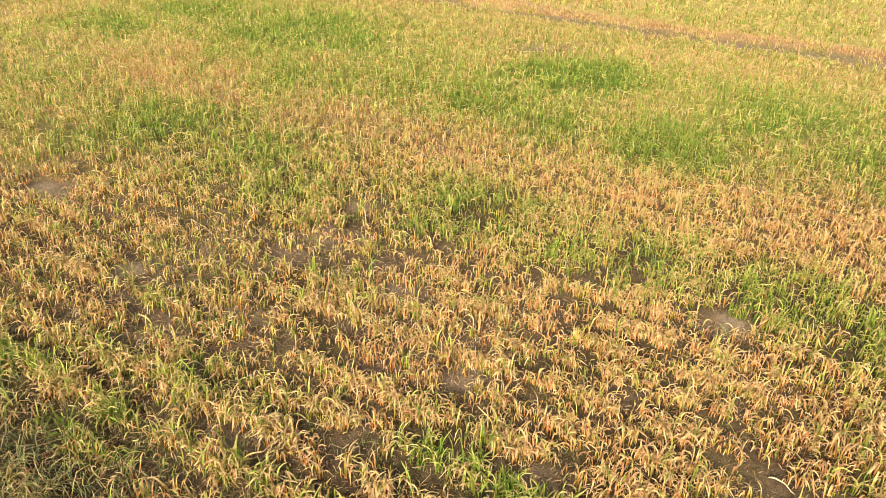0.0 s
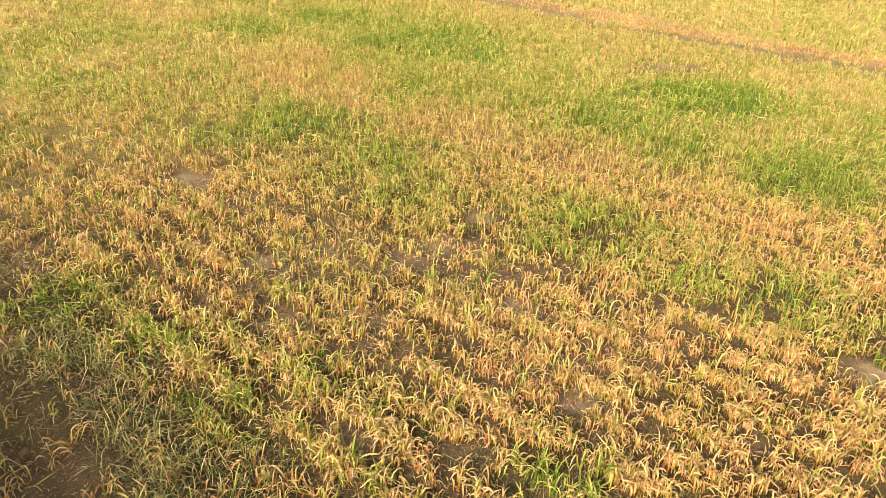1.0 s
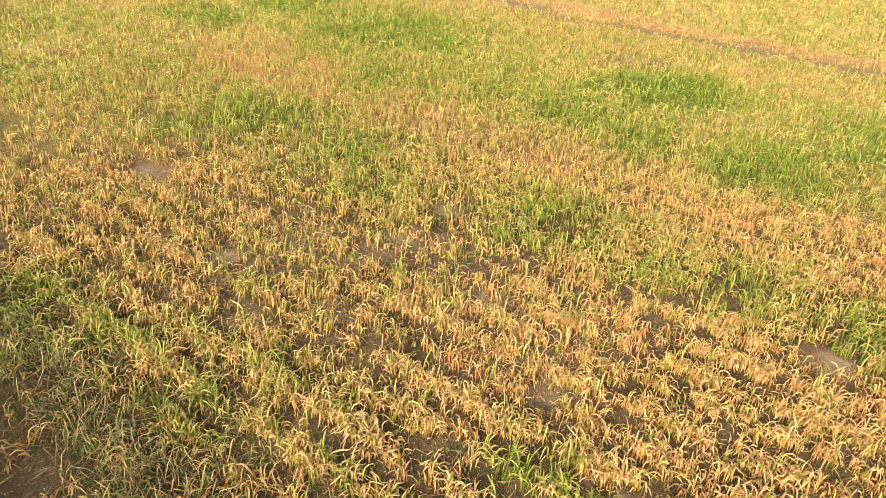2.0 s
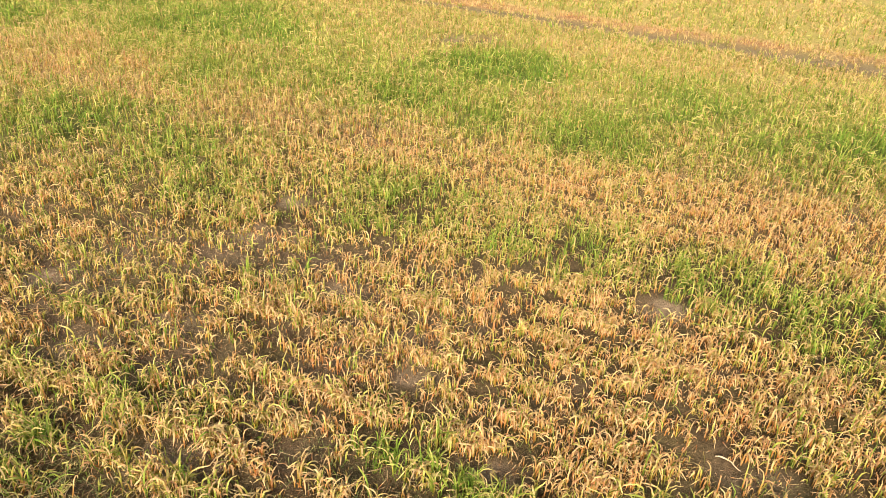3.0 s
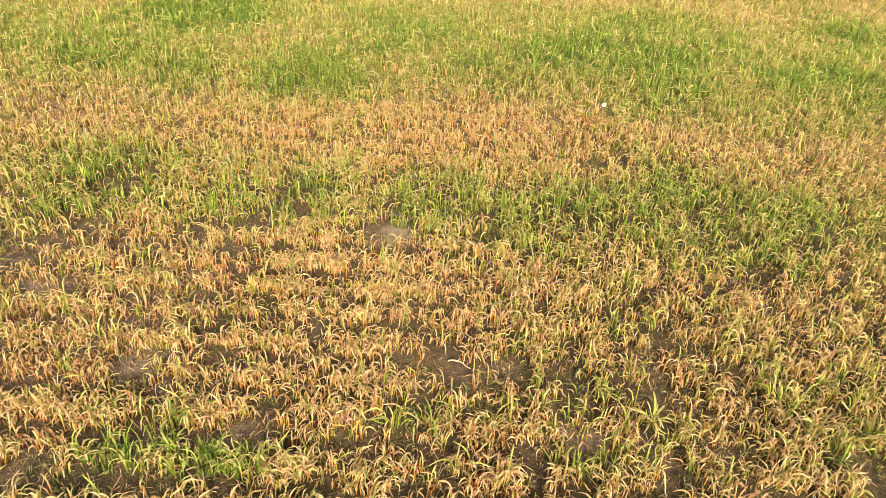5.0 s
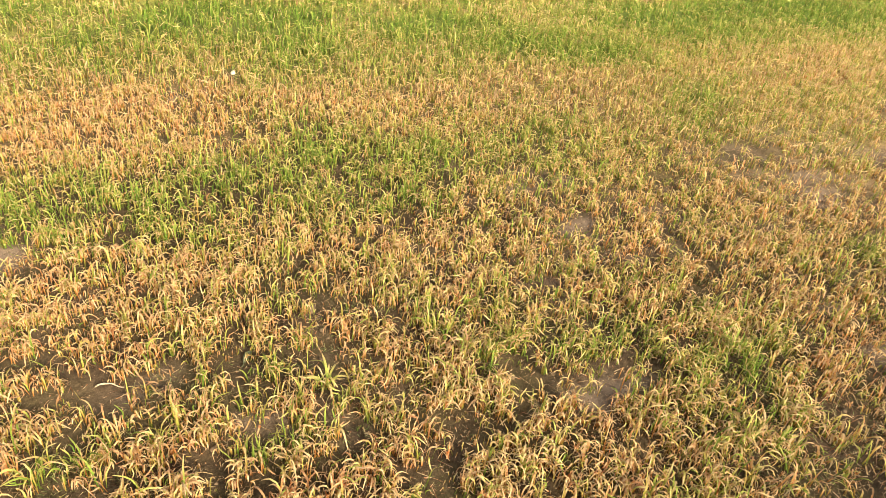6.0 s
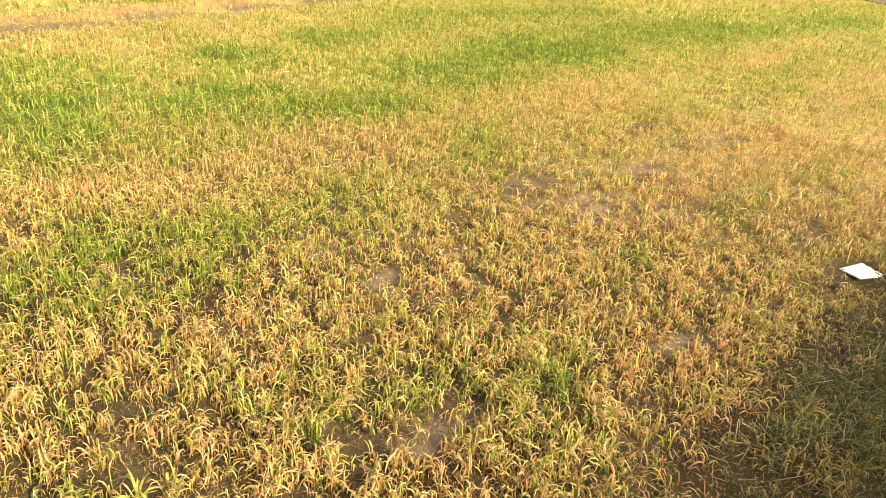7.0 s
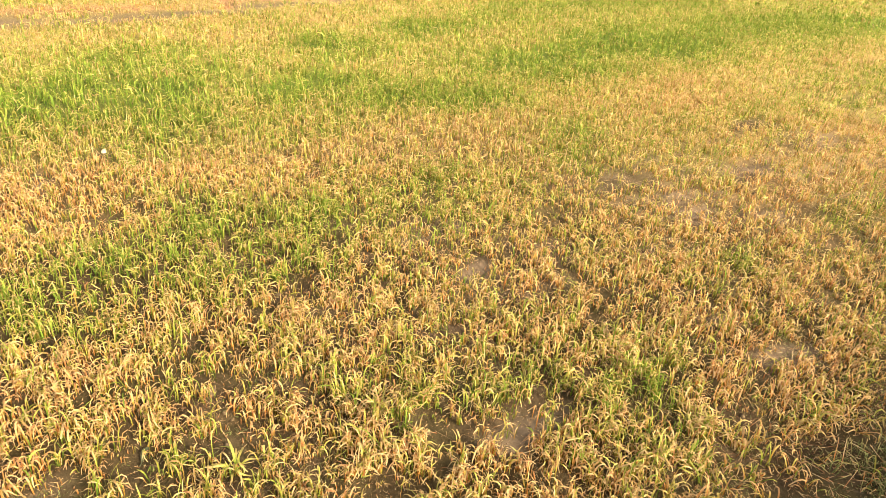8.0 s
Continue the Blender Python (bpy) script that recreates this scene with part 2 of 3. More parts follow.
GREEN_MIDDLE = [
    (-2.96, 7.61, 0.68, 0.65, -78, 1.7), (-3.28, 5.97, 0.6, 0.51, 1, 0.7), (-2.4, 5.52, 0.45, 0.41, 5, 0.6), (-1.28, 5.73, 0.62, 0.47, -87, 1.1),
    (1, 6.89, 0.87, 0.54, 59, 0.9), (1.9, 6.5, 0.94, 0.38, 69, 0.9), (-0.55, 7.55, 0.72, 0.5, 37, 0.4), (2.02, 8.24, 0.88, 0.5, 49, 0.6),
    (-0.83, 6.44, 0.49, 0.36, 82, 0.5), (-4.29, 5.82, 0.59, 0.47, -18, 0.4), (-5.33, 5.23, 0.75, 0.36, -41, 0.5), (-6.2, 7.51, 0.86, 0.44, -47, 0.7),
    (-7.56, 7.74, 0.85, 0.5, -36, 0.5), (0.07, 6.2, 0.57, 0.4, 63, 0.4),
]
GREEN_LEFT = [
    (-7.49, 2.77, 0.9, 0.64, 27, 0.5), (-10.02, 3.34, 1.17, 0.43, -19, 0.5), (-9.4, 5.88, 0.76, 0.55, -31, 0.9), (-8.7, 7.68, 0.82, 0.63, 64, 0.7),
    (-7.05, 7.49, 1.2, 1, -79, 0.8), (-6.47, 5.84, 0.58, 0.54, -71, 0.5), (-4.8, 5.67, 0.93, 0.57, 54, 0.5), (-5.83, 7.15, 0.5, 0.15, -52, 0.9),
    (-9.25, 5.89, 1.07, 0.43, -32, 0.8), (-9.44, 7.63, 0.79, 0.68, -27, 0.8),
]
GREEN_END = [
    (1.75, 6.58, 0.81, 0.62, -89, 0.8), (3.6, 6.37, 0.94, 0.74, -16, 0.8), (2.69, 7.37, 0.84, 0.66, -26, 0.4), (6.72, 6.55, 1.22, 0.8, 9, 1),
    (9.34, 7.17, 1.65, 0.86, 3, 1.1), (4.59, 5.81, 0.75, 0.6, 19, 0.8), (4.51, 8.5, 0.6, 0.5, 35, 1.1), (6.55, 9.19, 0.83, 0.58, 17, 1),
    (14.68, 7.6, 3.39, 1, -6, 0.7), (23.01, 7, 3.39, 0.89, 1, 0.6), (12.69, 10.42, 3.05, 0.61, -7, 0.5), (4.55, 7.85, 0.63, 0.44, -9, 0.5),
    (8.31, 9.67, 1.17, 0.54, -3, 0.4),
]
DRY = [
    (-6.3, 4.14, 0.86, 0.61, 43, 0.55), (-8.71, 4.13, 0.81, 0.6, 36, 0.5), (-3.98, 4.37, 0.75, 0.36, 49, 0.35), (-2.88, 4.57, 0.63, 0.42, 58, 0.5),
    (-1.31, 4.43, 0.93, 0.36, 50, 0.4), (-2.08, 4.28, 1.13, 0.42, 17, 0.45), (-0.32, 4.42, 1.02, 0.37, 20, 0.5), (1.16, 4.6, 0.58, 0.29, 30, 0.3),
    (2.62, 4.67, 1.25, 0.33, 5, 0.45), (-3, 9, 1.21, 0.59, 24, 0.4), (-2.5, 5.75, 0.21, 0.18, 12, 0.3), (2.29, 4.63, 0.78, 0.46, -32, 0.35),
    (4.04, 4.88, 0.74, 0.44, -21, 0.4), (7.31, 5.49, 1.2, 0.68, -2, 0.4),
]
BARE_NEAR = [
    (-2.53, 2.82, 0.17, 0.14, 52, 0.9), (-2.54, 2.43, 0.14, 0.1, 44, 0.75), (-2.62, 1.56, 0.15, 0.1, 35, 0.9), (-2.04, 1.62, 0.16, 0.06, 42, 0.75),
    (-4.56, 2.14, 0.18, 0.14, 11, 0.8), (-3.18, 1.83, 0.1, 0.07, 32, 0.7), (-1.76, 1.21, 0.1, 0.07, 33, 0.7), (-0.37, 3.15, 0.12, 0.09, 29, 0.9),
    (-1.86, 2.49, 0.1, 0.06, -58, 0.6), (-1.26, 2.04, 0.28, 0.05, 16, 0.6), (-0.79, 2.1, 0.23, 0.05, 16, 0.6), (-0.4, 2.09, 0.09, 0.04, 17, 0.85),
    (0.12, 2.16, 0.18, 0.06, 18, 0.55), (-2.66, 3.24, 0.14, 0.08, 10, 0.6), (-1.99, 1.57, 0.13, 0.06, 8, 0.6),
]
BARE_EDGE = [
    (0.85, 2.33, 0.17, 0.08, 27, 0.55), (-0.67, 1.73, 0.1, 0.05, 15, 0.5), (2.56, 3.22, 0.24, 0.09, 5, 0.6), (2.51, 2.68, 0.12, 0.07, 39, 0.7),
    (0.93, 1.95, 0.1, 0.07, 8, 0.65), (0.53, 1.86, 0.13, 0.05, -3, 0.5), (1.92, 1.56, 0.14, 0.07, 7, 0.6), (0.23, 1.48, 0.09, 0.05, -6, 0.6),
    (0.66, 5.08, 0.15, 0.06, 80, 0.7), (-3.12, 5.02, 0.22, 0.06, -60, 0.6), (3.4, 1.28, 0.16, 0.07, -21, 0.7), (0.93, 1.93, 0.07, 0.06, -52, 0.6),
    (1.75, 1.54, 0.09, 0.06, -23, 0.5), (3.36, 1.64, 0.11, 0.06, -26, 0.7),
]
BARE_END = [
    (5.7, 2.92, 0.26, 0.14, -11, 0.8), (4.43, 2.57, 0.22, 0.13, -16, 0.8), (4.38, 3.26, 0.23, 0.15, -12, 0.75), (6.9, 3.73, 0.26, 0.14, 8, 0.6),
    (4.6, 2.85, 0.17, 0.1, -17, 0.6), (4.9, 2.36, 0.17, 0.09, -16, 0.7), (7.17, 3.14, 0.43, 0.21, -11, 0.5), (5.55, 1.48, 0.31, 0.15, -5, 0.6),
    (3.37, 1.26, 0.15, 0.09, -17, 0.6), (2.5, 2.65, 0.12, 0.1, 38, 0.5), (2.63, 3.27, 0.21, 0.09, -32, 0.5), (6.75, 1.69, 0.42, 0.1, -27, 0.5),
    (-3.85, 8.73, 0.44, 0.3, 22, 0.5), (-3.87, 8.73, 0.5, 0.25, 61, 0.5),
]
TRODDEN = [(2.78, 0.70, 0.42, 0.22, -10, 0.7), (3.75, 0.72, 0.35, 0.16, -5, 0.65), (2.28, 0.82, 0.2, 0.12, -20, 0.5), (4.3, 0.78, 0.4, 0.16, 0, 0.6), (-2.9, 0.36, 0.6, 0.2, 0, 0.6)]
THING_SPOTS = [(5.14, 0.98, 0.30, 0.24, 0, 1.0), (1.09, 5.40, 0.07, 0.16, 0, 1.0), (0.53, 2.10, 0.09, 0.13, 0, 1.0), (0.06, 2.13, 0.11, 0.08, 0, 1.0)]
GREEN = [GREEN_NEAR, GREEN_EDGE, GREEN_TUFTS, GREEN_BAND, GREEN_BAND_END, GREEN_MIDDLE, GREEN_LEFT, GREEN_END]
BARE = [BARE_NEAR, BARE_EDGE, BARE_END]


def blobs(u, v, groups, power=1.0, size=1.0):
    """Strength of the patches at places of the plan: where several meet, the strongest counts."""
    total = np.zeros_like(u)
    for patches in groups:
        for cu, cv, ru, rv, turn, s in patches:
            c, k = math.cos(radians(turn)), math.sin(radians(turn))
            a, b = (u - cu) * c + (v - cv) * k, (v - cv) * c - (u - cu) * k
            total = np.maximum(total, s * np.exp(-(((a / ru) ** 2 + (b / rv) ** 2) / size ** 2) ** power))
    return total


def value_noise(x, y, seed):
    """Smooth noise from 0 to 1 on a lattice of one metre, for arrays."""
    xi, yi = np.floor(x).astype(np.int64), np.floor(y).astype(np.int64)
    fx, fy = x - xi, y - yi
    fx, fy = fx * fx * (3 - 2 * fx), fy * fy * (3 - 2 * fy)

    def cell(a, b):
        h = (a * 374761393 + b * 668265263 + seed * 1442695041) & 0x7FFFFFFF
        h = ((h ^ (h >> 13)) * 1274126177) & 0x7FFFFFFF
        return ((h ^ (h >> 16)) & 0xFFFF) / 65535.0
    top = cell(xi, yi) * (1 - fx) + cell(xi + 1, yi) * fx
    low = cell(xi, yi + 1) * (1 - fx) + cell(xi + 1, yi + 1) * fx
    return top * (1 - fy) + low * fy


def fractal(u, v, size, seed):
    return (value_noise(u / size, v / size, seed) * 0.5 + value_noise(u / size * 2.1, v / size * 2.1, seed + 7) * 0.3
            + value_noise(u / size * 4.3, v / size * 4.3, seed + 13) * 0.2)


def bent(u, v):
    """The bands of the crop swing a little away from the straight towards both ends."""
    return v - 0.10 * np.clip(u - 5.0, 0, 40) - 0.12 * np.clip(-3.0 - u, 0, 40) - 0.25 * np.clip(u - 2.5, 0, 40) * step(v, 9.0, 11.0)


def step(x, a, b):
    k = np.clip((x - a) / (b - a), 0, 1)
    return k * k * (3 - 2 * k)


def band(x, a, b, soft):
    return step(x, a - soft, a + soft) * (1 - step(x, b - soft, b + soft))


def dryness(u, v):
    w = bent(u, v) + (fractal(u, v, 0.9, 3) - 0.5) * 0.5
    near = 1 - step(w, 2.8, 3.3)
    d = 0.61 + 0.17 * near * (1 - 0.15 * band(u, 0.8, 5.0, 0.5)) - 0.09 * near * step(-u, 1.2, 2.6)
    d -= 0.11 * band(w, 3.05, 4.0, 0.2) * (1 - step(u, 1.5, 4.0))
    d += 0.09 * band(w, 4.15, 5.1, 0.2)
    d -= 0.07 * band(w, 5.3, 8.9, 0.3)
    d += 0.03 * band(w, 9.1, 10.8, 0.3)
    d -= 0.09 * step(u, 7.0, 11.0)
    d -= 0.06 * (1 - step(w, 0.9, 1.4)) * step(u, 0.5, 2.0)
    d += 0.25 * blobs(u, v, [DRY], 1.3)
    green = blobs(u, v, GREEN, 1.4, 1.12)
    d -= 0.54 * green * (0.6 + 0.7 * step(fractal(u, v, 0.33, 15), 0.3, 0.7))
    d += (fractal(u, v, 0.4, 21) - 0.5) * 0.40 + (fractal(u, v, 2.5, 31) - 0.5) * 0.16
    return np.clip(np.clip(d, 0.07, 0.92) + 0.34 * band(bent(u, v) + (fractal(u, v, 0.7, 37) - 0.5) * 0.7, 11.2, 11.85, 0.15), 0, 1.15)


def density(u, v):
    w = bent(u, v)
    d = np.ones_like(u)
    d *= 1 - 0.45 * band(w, 1.9, 3.1, 0.2) * step(fractal(u, v, 0.6, 41), 0.5, 0.7) * (1 - step(u, 0.5, 2.0)) * step(u, -2.4, -1.2)
    d *= 1 - 0.8 * (1 - step(w + (fractal(u, v, 0.5, 44) - 0.5) * 0.4, 0.62, 1.12))
    d = np.maximum(d, 0.5 * blobs(u, v, [[(3.0, 0.32, 0.34, 0.18, 0, 1.4), (-1.9, 0.66, 0.5, 0.14, 0, 0.8), (-2.7, 0.70, 0.4, 0.14, 0, 0.8)]], 1.5))
    d *= 1 - 0.93 * band(w + (fractal(u, v, 0.8, 47) - 0.5) * 0.4, 10.5, 11.2, 0.1)
    d *= 1 - 0.35 * band(w, 11.25, 12.1, 0.1)
    d *= 1 - np.minimum(blobs(u, v, BARE, 1.6, 1.25) * (0.85 + 0.5 * step(fractal(u, v, 0.2, 55), 0.35, 0.65)), 0.9)
    d *= 1 - 0.9 * blobs(u, v, [THING_SPOTS], 3.0)
    d *= 1 - 0.3 * blobs(u, v, [[(5.6, 2.8, 2.0, 0.9, -8, 1.0), (-2.6, 2.2, 0.9, 0.7, 0, 0.4)]], 2.0)
    d *= 1 - blobs(u, v, [TRODDEN], 1.5)
    clump = 0.45 + 0.95 * step(fractal(u, v, 0.17, 51), 0.3, 0.7)
    open_near = 1 - step(w, 3.5, 5.2)
    d *= clump * open_near + 1.1 * (1 - open_near)
    return np.clip(d, 0.0, 1.3)


def ground_height(u, v):
    near = np.exp(-((np.abs(u) / 14) ** 4) - ((v - 3) / 12) ** 4)
    z = (fractal(u, v, 0.7, 61) - 0.5) * 0.05 + (fractal(u, v, 0.14, 67) - 0.5) * 0.03
    z += 0.006 * np.cos((v - 0.05 * u - FIRST_ROW) * 2 * np.pi / ROW) * near
    z += 0.05 * np.exp(-((v - 0.55) / 0.22) ** 2) - 0.03 * np.exp(-((v - 0.15) / 0.2) ** 2)
    z -= 0.05 * band(bent(u, v), 11.0, 11.5, 0.15)
    return z


# ---- ground ----
def spread_axis(lo, hi, fine, reach):
    mid = np.arange(lo, hi + fine / 2, fine)
    out, s, edge = [], fine, 0.0
    while edge < reach:
        s *= 1.09
        edge += s
        out.append(edge)
    out = np.array(out)
    return np.concatenate([lo - out[::-1], mid, mid[-1] + out])


def quick_mesh(name, verts, faces_flat, counts, attributes=(), smooth=False):
    me = bpy.data.meshes.new(name)
    me.vertices.add(len(verts))
    me.vertices.foreach_set("co", np.ascontiguousarray(verts, dtype=np.float32).ravel())
    me.loops.add(len(faces_flat))
    me.loops.foreach_set("vertex_index", np.ascontiguousarray(faces_flat, dtype=np.int32))
    me.polygons.add(len(counts))
    starts = np.concatenate([[0], np.cumsum(counts)[:-1]]).astype(np.int32)
    me.polygons.foreach_set("loop_start", starts)
    for key, values in attributes:
        at = me.attributes.new(key, "FLOAT", "POINT")
        at.data.foreach_set("value", np.ascontiguousarray(values, dtype=np.float32))
    me.update(calc_edges=True)
    if smooth:
        me.polygons.foreach_set("use_smooth", np.ones(len(counts), dtype=bool))
    return me


gu, gv = spread_axis(-5.0, 6.5, 0.075, 900.0), spread_axis(-0.4, 5.5, 0.055, 900.0)
UU, VV = np.meshgrid(gu, gv)
gx, gy = to_world(UU.ravel(), VV.ravel())
gz = ground_height(UU.ravel(), VV.ravel())
nu, nv = len(gu), len(gv)
ii = np.arange(nu * nv).reshape(nv, nu)
quads = np.stack([ii[:-1, :-1], ii[:-1, 1:], ii[1:, 1:], ii[1:, :-1]], -1).reshape(-1, 4)
UF, VF = UU.ravel(), VV.ravel()
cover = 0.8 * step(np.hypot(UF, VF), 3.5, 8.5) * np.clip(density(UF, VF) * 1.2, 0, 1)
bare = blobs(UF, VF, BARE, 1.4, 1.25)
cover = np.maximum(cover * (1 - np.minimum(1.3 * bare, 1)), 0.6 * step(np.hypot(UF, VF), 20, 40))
crust = np.clip(bare * (0.15 + 1.3 * step(fractal(UF, VF, 0.25, 91), 0.35, 0.65)), 0, 0.75)
crust = np.maximum(crust, blobs(UF, VF, [[(5.8, 2.8, 2.2, 1.0, 0, 0.6), (-2.2, 2.2, 1.7, 0.8, 5, 0.45), (2.4, 2.6, 1.0, 0.7, 0, 0.4)]]) * step(fractal(UF, VF, 0.3, 93), 0.3, 0.7))
crust = np.maximum(crust, 0.45 * band(bent(UF, VF), 10.4, 11.3, 0.12))
cover *= 1 - step(UF - 0.46 * (VF - 10.0), 34.6, 36.0)
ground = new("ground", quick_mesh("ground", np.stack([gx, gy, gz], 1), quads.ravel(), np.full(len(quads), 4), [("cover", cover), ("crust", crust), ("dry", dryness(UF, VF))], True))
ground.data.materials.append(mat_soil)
tagged(ground, "grey-brown cracked field soil with clods and shallow drill rows", "ground", kind="structure")


# ---- wheat ----
SPACING = {1: (0, 1), 2: (0, 0.58, 1), 3: (0, 0.45, 0.74, 1), 4: (0, 0.40, 0.62, 0.82, 1), 6: (0, 0.30, 0.46, 0.61, 0.75, 0.88, 1), 7: (0, 0.26, 0.42, 0.56, 0.69, 0.80, 0.90, 1)}


def blades(base, azimuth, length, lean, bend, kink, width, dry, segs, rng):
    """Leaf strips for arrays of blades that rise and arch over: vertices, faces and the attributes dry and along."""
    n = len(length)
    s = np.array(SPACING[segs], dtype=float)
    mids = (s[:-1] + s[1:]) / 2
    arc = np.clip((mids[None] - kink[:, None]) / 0.50 + 0.5, 0, 1)
    ang = np.clip(lean[:, None] + bend[:, None] * arc * arc * (3 - 2 * arc), -0.3, 3.0)
    seg = length[:, None] * np.diff(s)[None]
    rad = np.concatenate([np.zeros((n, 1)), np.cumsum(np.sin(ang) * seg, 1)], 1)
    hgt = np.concatenate([np.zeros((n, 1)), np.cumsum(np.cos(ang) * seg, 1)], 1)
    hgt = np.maximum(hgt, 0.004 + 0 * hgt)
    drift = rng.normal(0, 0.45, n)[:, None] * s[None] ** 2
    az = azimuth[:, None] + drift
    px = base[:, 0:1] + rad * np.cos(az)
    py = base[:, 1:2] + rad * np.sin(az)
    pz = base[:, 2:3] + hgt
    prof = np.interp(s, [0, 0.15, 0.5, 0.8, 1.0], [0.60, 0.80, 1.0, 0.92, 0.38])
    wv = width[:, None] * prof[None] / 2
    twist = rng.normal(0, 0.5, n)[:, None] + rng.normal(0, 0.9, n)[:, None] * s[None]
    sx, sy = -np.sin(az) * np.cos(twist), np.cos(az) * np.cos(twist)
    sz = np.sin(twist) * 0.8
    a = np.stack([px + sx * wv, py + sy * wv, pz + sz * wv], -1)
    b = np.stack([px - sx * wv, py - sy * wv, pz - sz * wv], -1)
    verts = np.stack([a, b], 2).reshape(-1, 3)
    k = np.arange(segs)
    one = np.stack([2 * k, 2 * k + 1, 2 * k + 3, 2 * k + 2], -1)
    faces = (np.arange(n)[:, None, None] * (2 * (segs + 1)) + one[None]).reshape(-1, 4)
    dryv = np.clip(dry[:, None] + (s[None] - 0.5) * 0.6, 0, np.maximum(0.94, dry[:, None]))
    return verts, faces, np.repeat(dryv.ravel(), 2), np.repeat(np.broadcast_to(s, (n, segs + 1)).ravel(), 2)


def leaf_numbers(n, d, rng):
    """Shape of n leaves of dryness d: dead ones arch right over, living ones stand."""
    lean = np.abs(rng.normal(0.04, 0.16, n)) + 0.02
    bend = np.clip(rng.normal(1.15 + 1.75 * d, 0.5, n), 0.1, 3.05)
    kink = np.clip(rng.normal(0.70 - 0.07 * d, 0.09, n), 0.42, 0.9)
    length = np.clip(rng.normal(0.091, 0.025, n), 0.035, 0.16) * (1.12 - 0.12 * d)
    return lean, bend, kink, length


def crop(name, u, v, leaves, segs, width, rng, tall=1.0, foot=0.0):
    """One mesh of many plants. foot: how much of the leaf's withered base the stand hides."""
    d = dryness(u, v)
    n = len(u)
    k = rng.poisson(leaves, n) + 1
    idx = np.repeat(np.arange(n), k)
    m = len(idx)
    x, y = to_world(u, v)
    z = ground_height(u, v)
    base = np.stack([x[idx] + rng.normal(0, 0.016, m), y[idx] + rng.normal(0, 0.016, m), z[idx] - 0.004], 1)
    dl = np.clip(d[idx] + rng.normal(0, 0.28, m) + np.repeat(rng.normal(0, 0.10, n), k), 0, np.clip(d[idx], 0.94, 1))
    lean, bend, kink, length = leaf_numbers(m, dl, rng)
    lean = lean + np.abs(rng.normal(0, 0.7, m)) * (1 - step(v[idx], 0.7, 1.25))    # lodged along the trodden edge
    length = length * tall * np.repeat(rng.normal(1, 0.16, n), k)
    verts, faces, dv, av = blades(base, rng.uniform(0, 2 * np.pi, m), length, lean, bend, kink,
                                  width * rng.uniform(0.6, 1.3, m), dl, segs, rng)
    me = quick_mesh(name, verts, faces.ravel(), np.full(len(faces), 4), [("dry", dv), ("along", foot + (1 - foot) * av)])
    me.materials.append(mat_leaf)
    return new(name, me)


def row_plants(u0, u1, v0, v1, per_metre, row, jitter, rng):
    """Plants along drilled rows in a stretch of the plan, thinned by the density."""
    rows = FIRST_ROW + np.arange(math.ceil((v0 - FIRST_ROW) / row), math.floor((v1 - FIRST_ROW) / row) + 1) * row
    count = int((u1 - u0) * per_metre * 1.3)
    u = rng.uniform(u0, u1, (len(rows), count))
    v = rows[:, None] + 0.05 * u + rng.normal(0, 1, u.shape) * (jitter + 0.05 * step(u, -0.6, 1.2) + 0.02 * step(rows[:, None], 2.7, 3.4)) + (fractal(u, rows[:, None] + 0 * u, 1.5, 71) - 0.5) * 0.08
    u, v = u.ravel(), v.ravel()
    # drill rows come up unevenly along their length
    line = np.round((v - 0.05 * u - FIRST_ROW) / row)
    gaps = 1 - 0.4 * step(value_noise(u * 1.1, line * 3.7, 77), 0.55, 0.8) * (1 - step(v, 3.0, 3.6))
    keep = rng.uniform(0, 1.3, len(u)) < density(u, v) * gaps
    return u[keep], v[keep]


def seen(u, v):
    """The stretch of the plan that lies open to the camera."""
    return (v > -0.28 * u - 1.5) & (v < 24.5 + 0.86 * u) & (v < 24) & ((u < 0) | (u > 16) | (v < 18.5)) & ((u < 3.5) | (v < 13.6 + 0.2 * (u - 3.5)))


rng = np.random.default_rng(5)
u, v = row_plants(-7.5, 8.5, -0.4, 6.9, 92, ROW, 0.036, rng)
ok = seen(u, v) & (v < 6.4) & (v > 0)
u, v = u[ok], v[ok]
dist = np.hypot(u, v)
# the plants of the two nearest full rows stand singly
single = (np.abs(u) < 1.7) & (v > 1.2) & (v < 1.85)
single &= rng.uniform(0, 1, len(u)) < 0.55
single &= np.cumsum(single) <= 290
lone_u, lone_v = u[single], v[single]
near = (dist < 3.3) & ~single
middle = (dist >= 3.3) & (dist < 5.2)
beyond = dist >= 5.2
crops = [crop("wheat_crop", u[near], v[near], 9.9, 6, 0.0059, rng), crop("wheat_crop", u[middle], v[middle], 5.2, 4, 0.0062, rng),
         crop("wheat_crop", u[beyond], v[beyond], 3.1, 2, 0.0078, rng, 1.1, 0.15)]
u, v = row_plants(-13.0, 16.0, -0.6, 12.8, 36, ROW, 0.06, rng)
far = ((u < -7.5) | (u > 8.5) | (v > 6.4)) & (v < 12.0) & seen(u, v)
crops.append(crop("wheat_crop", u[far], v[far], 3.2, 2, 0.0102, rng, 1.15, 0.3))
u, v = row_plants(-22.0, 34.0, -1.0, 21.0, 9, ROW, 0.07, rng)
far = ((u < -13.0) | (u > 16.0) | (v > 12.0)) & seen(u, v)
crops.append(crop("wheat_crop", u[far], v[far], 2.6, 2, 0.019, rng, 1.3, 0.35))
u, v = row_plants(4.0, 42.0, -1.0, 24.0, 7, ROW, 0.08, rng)
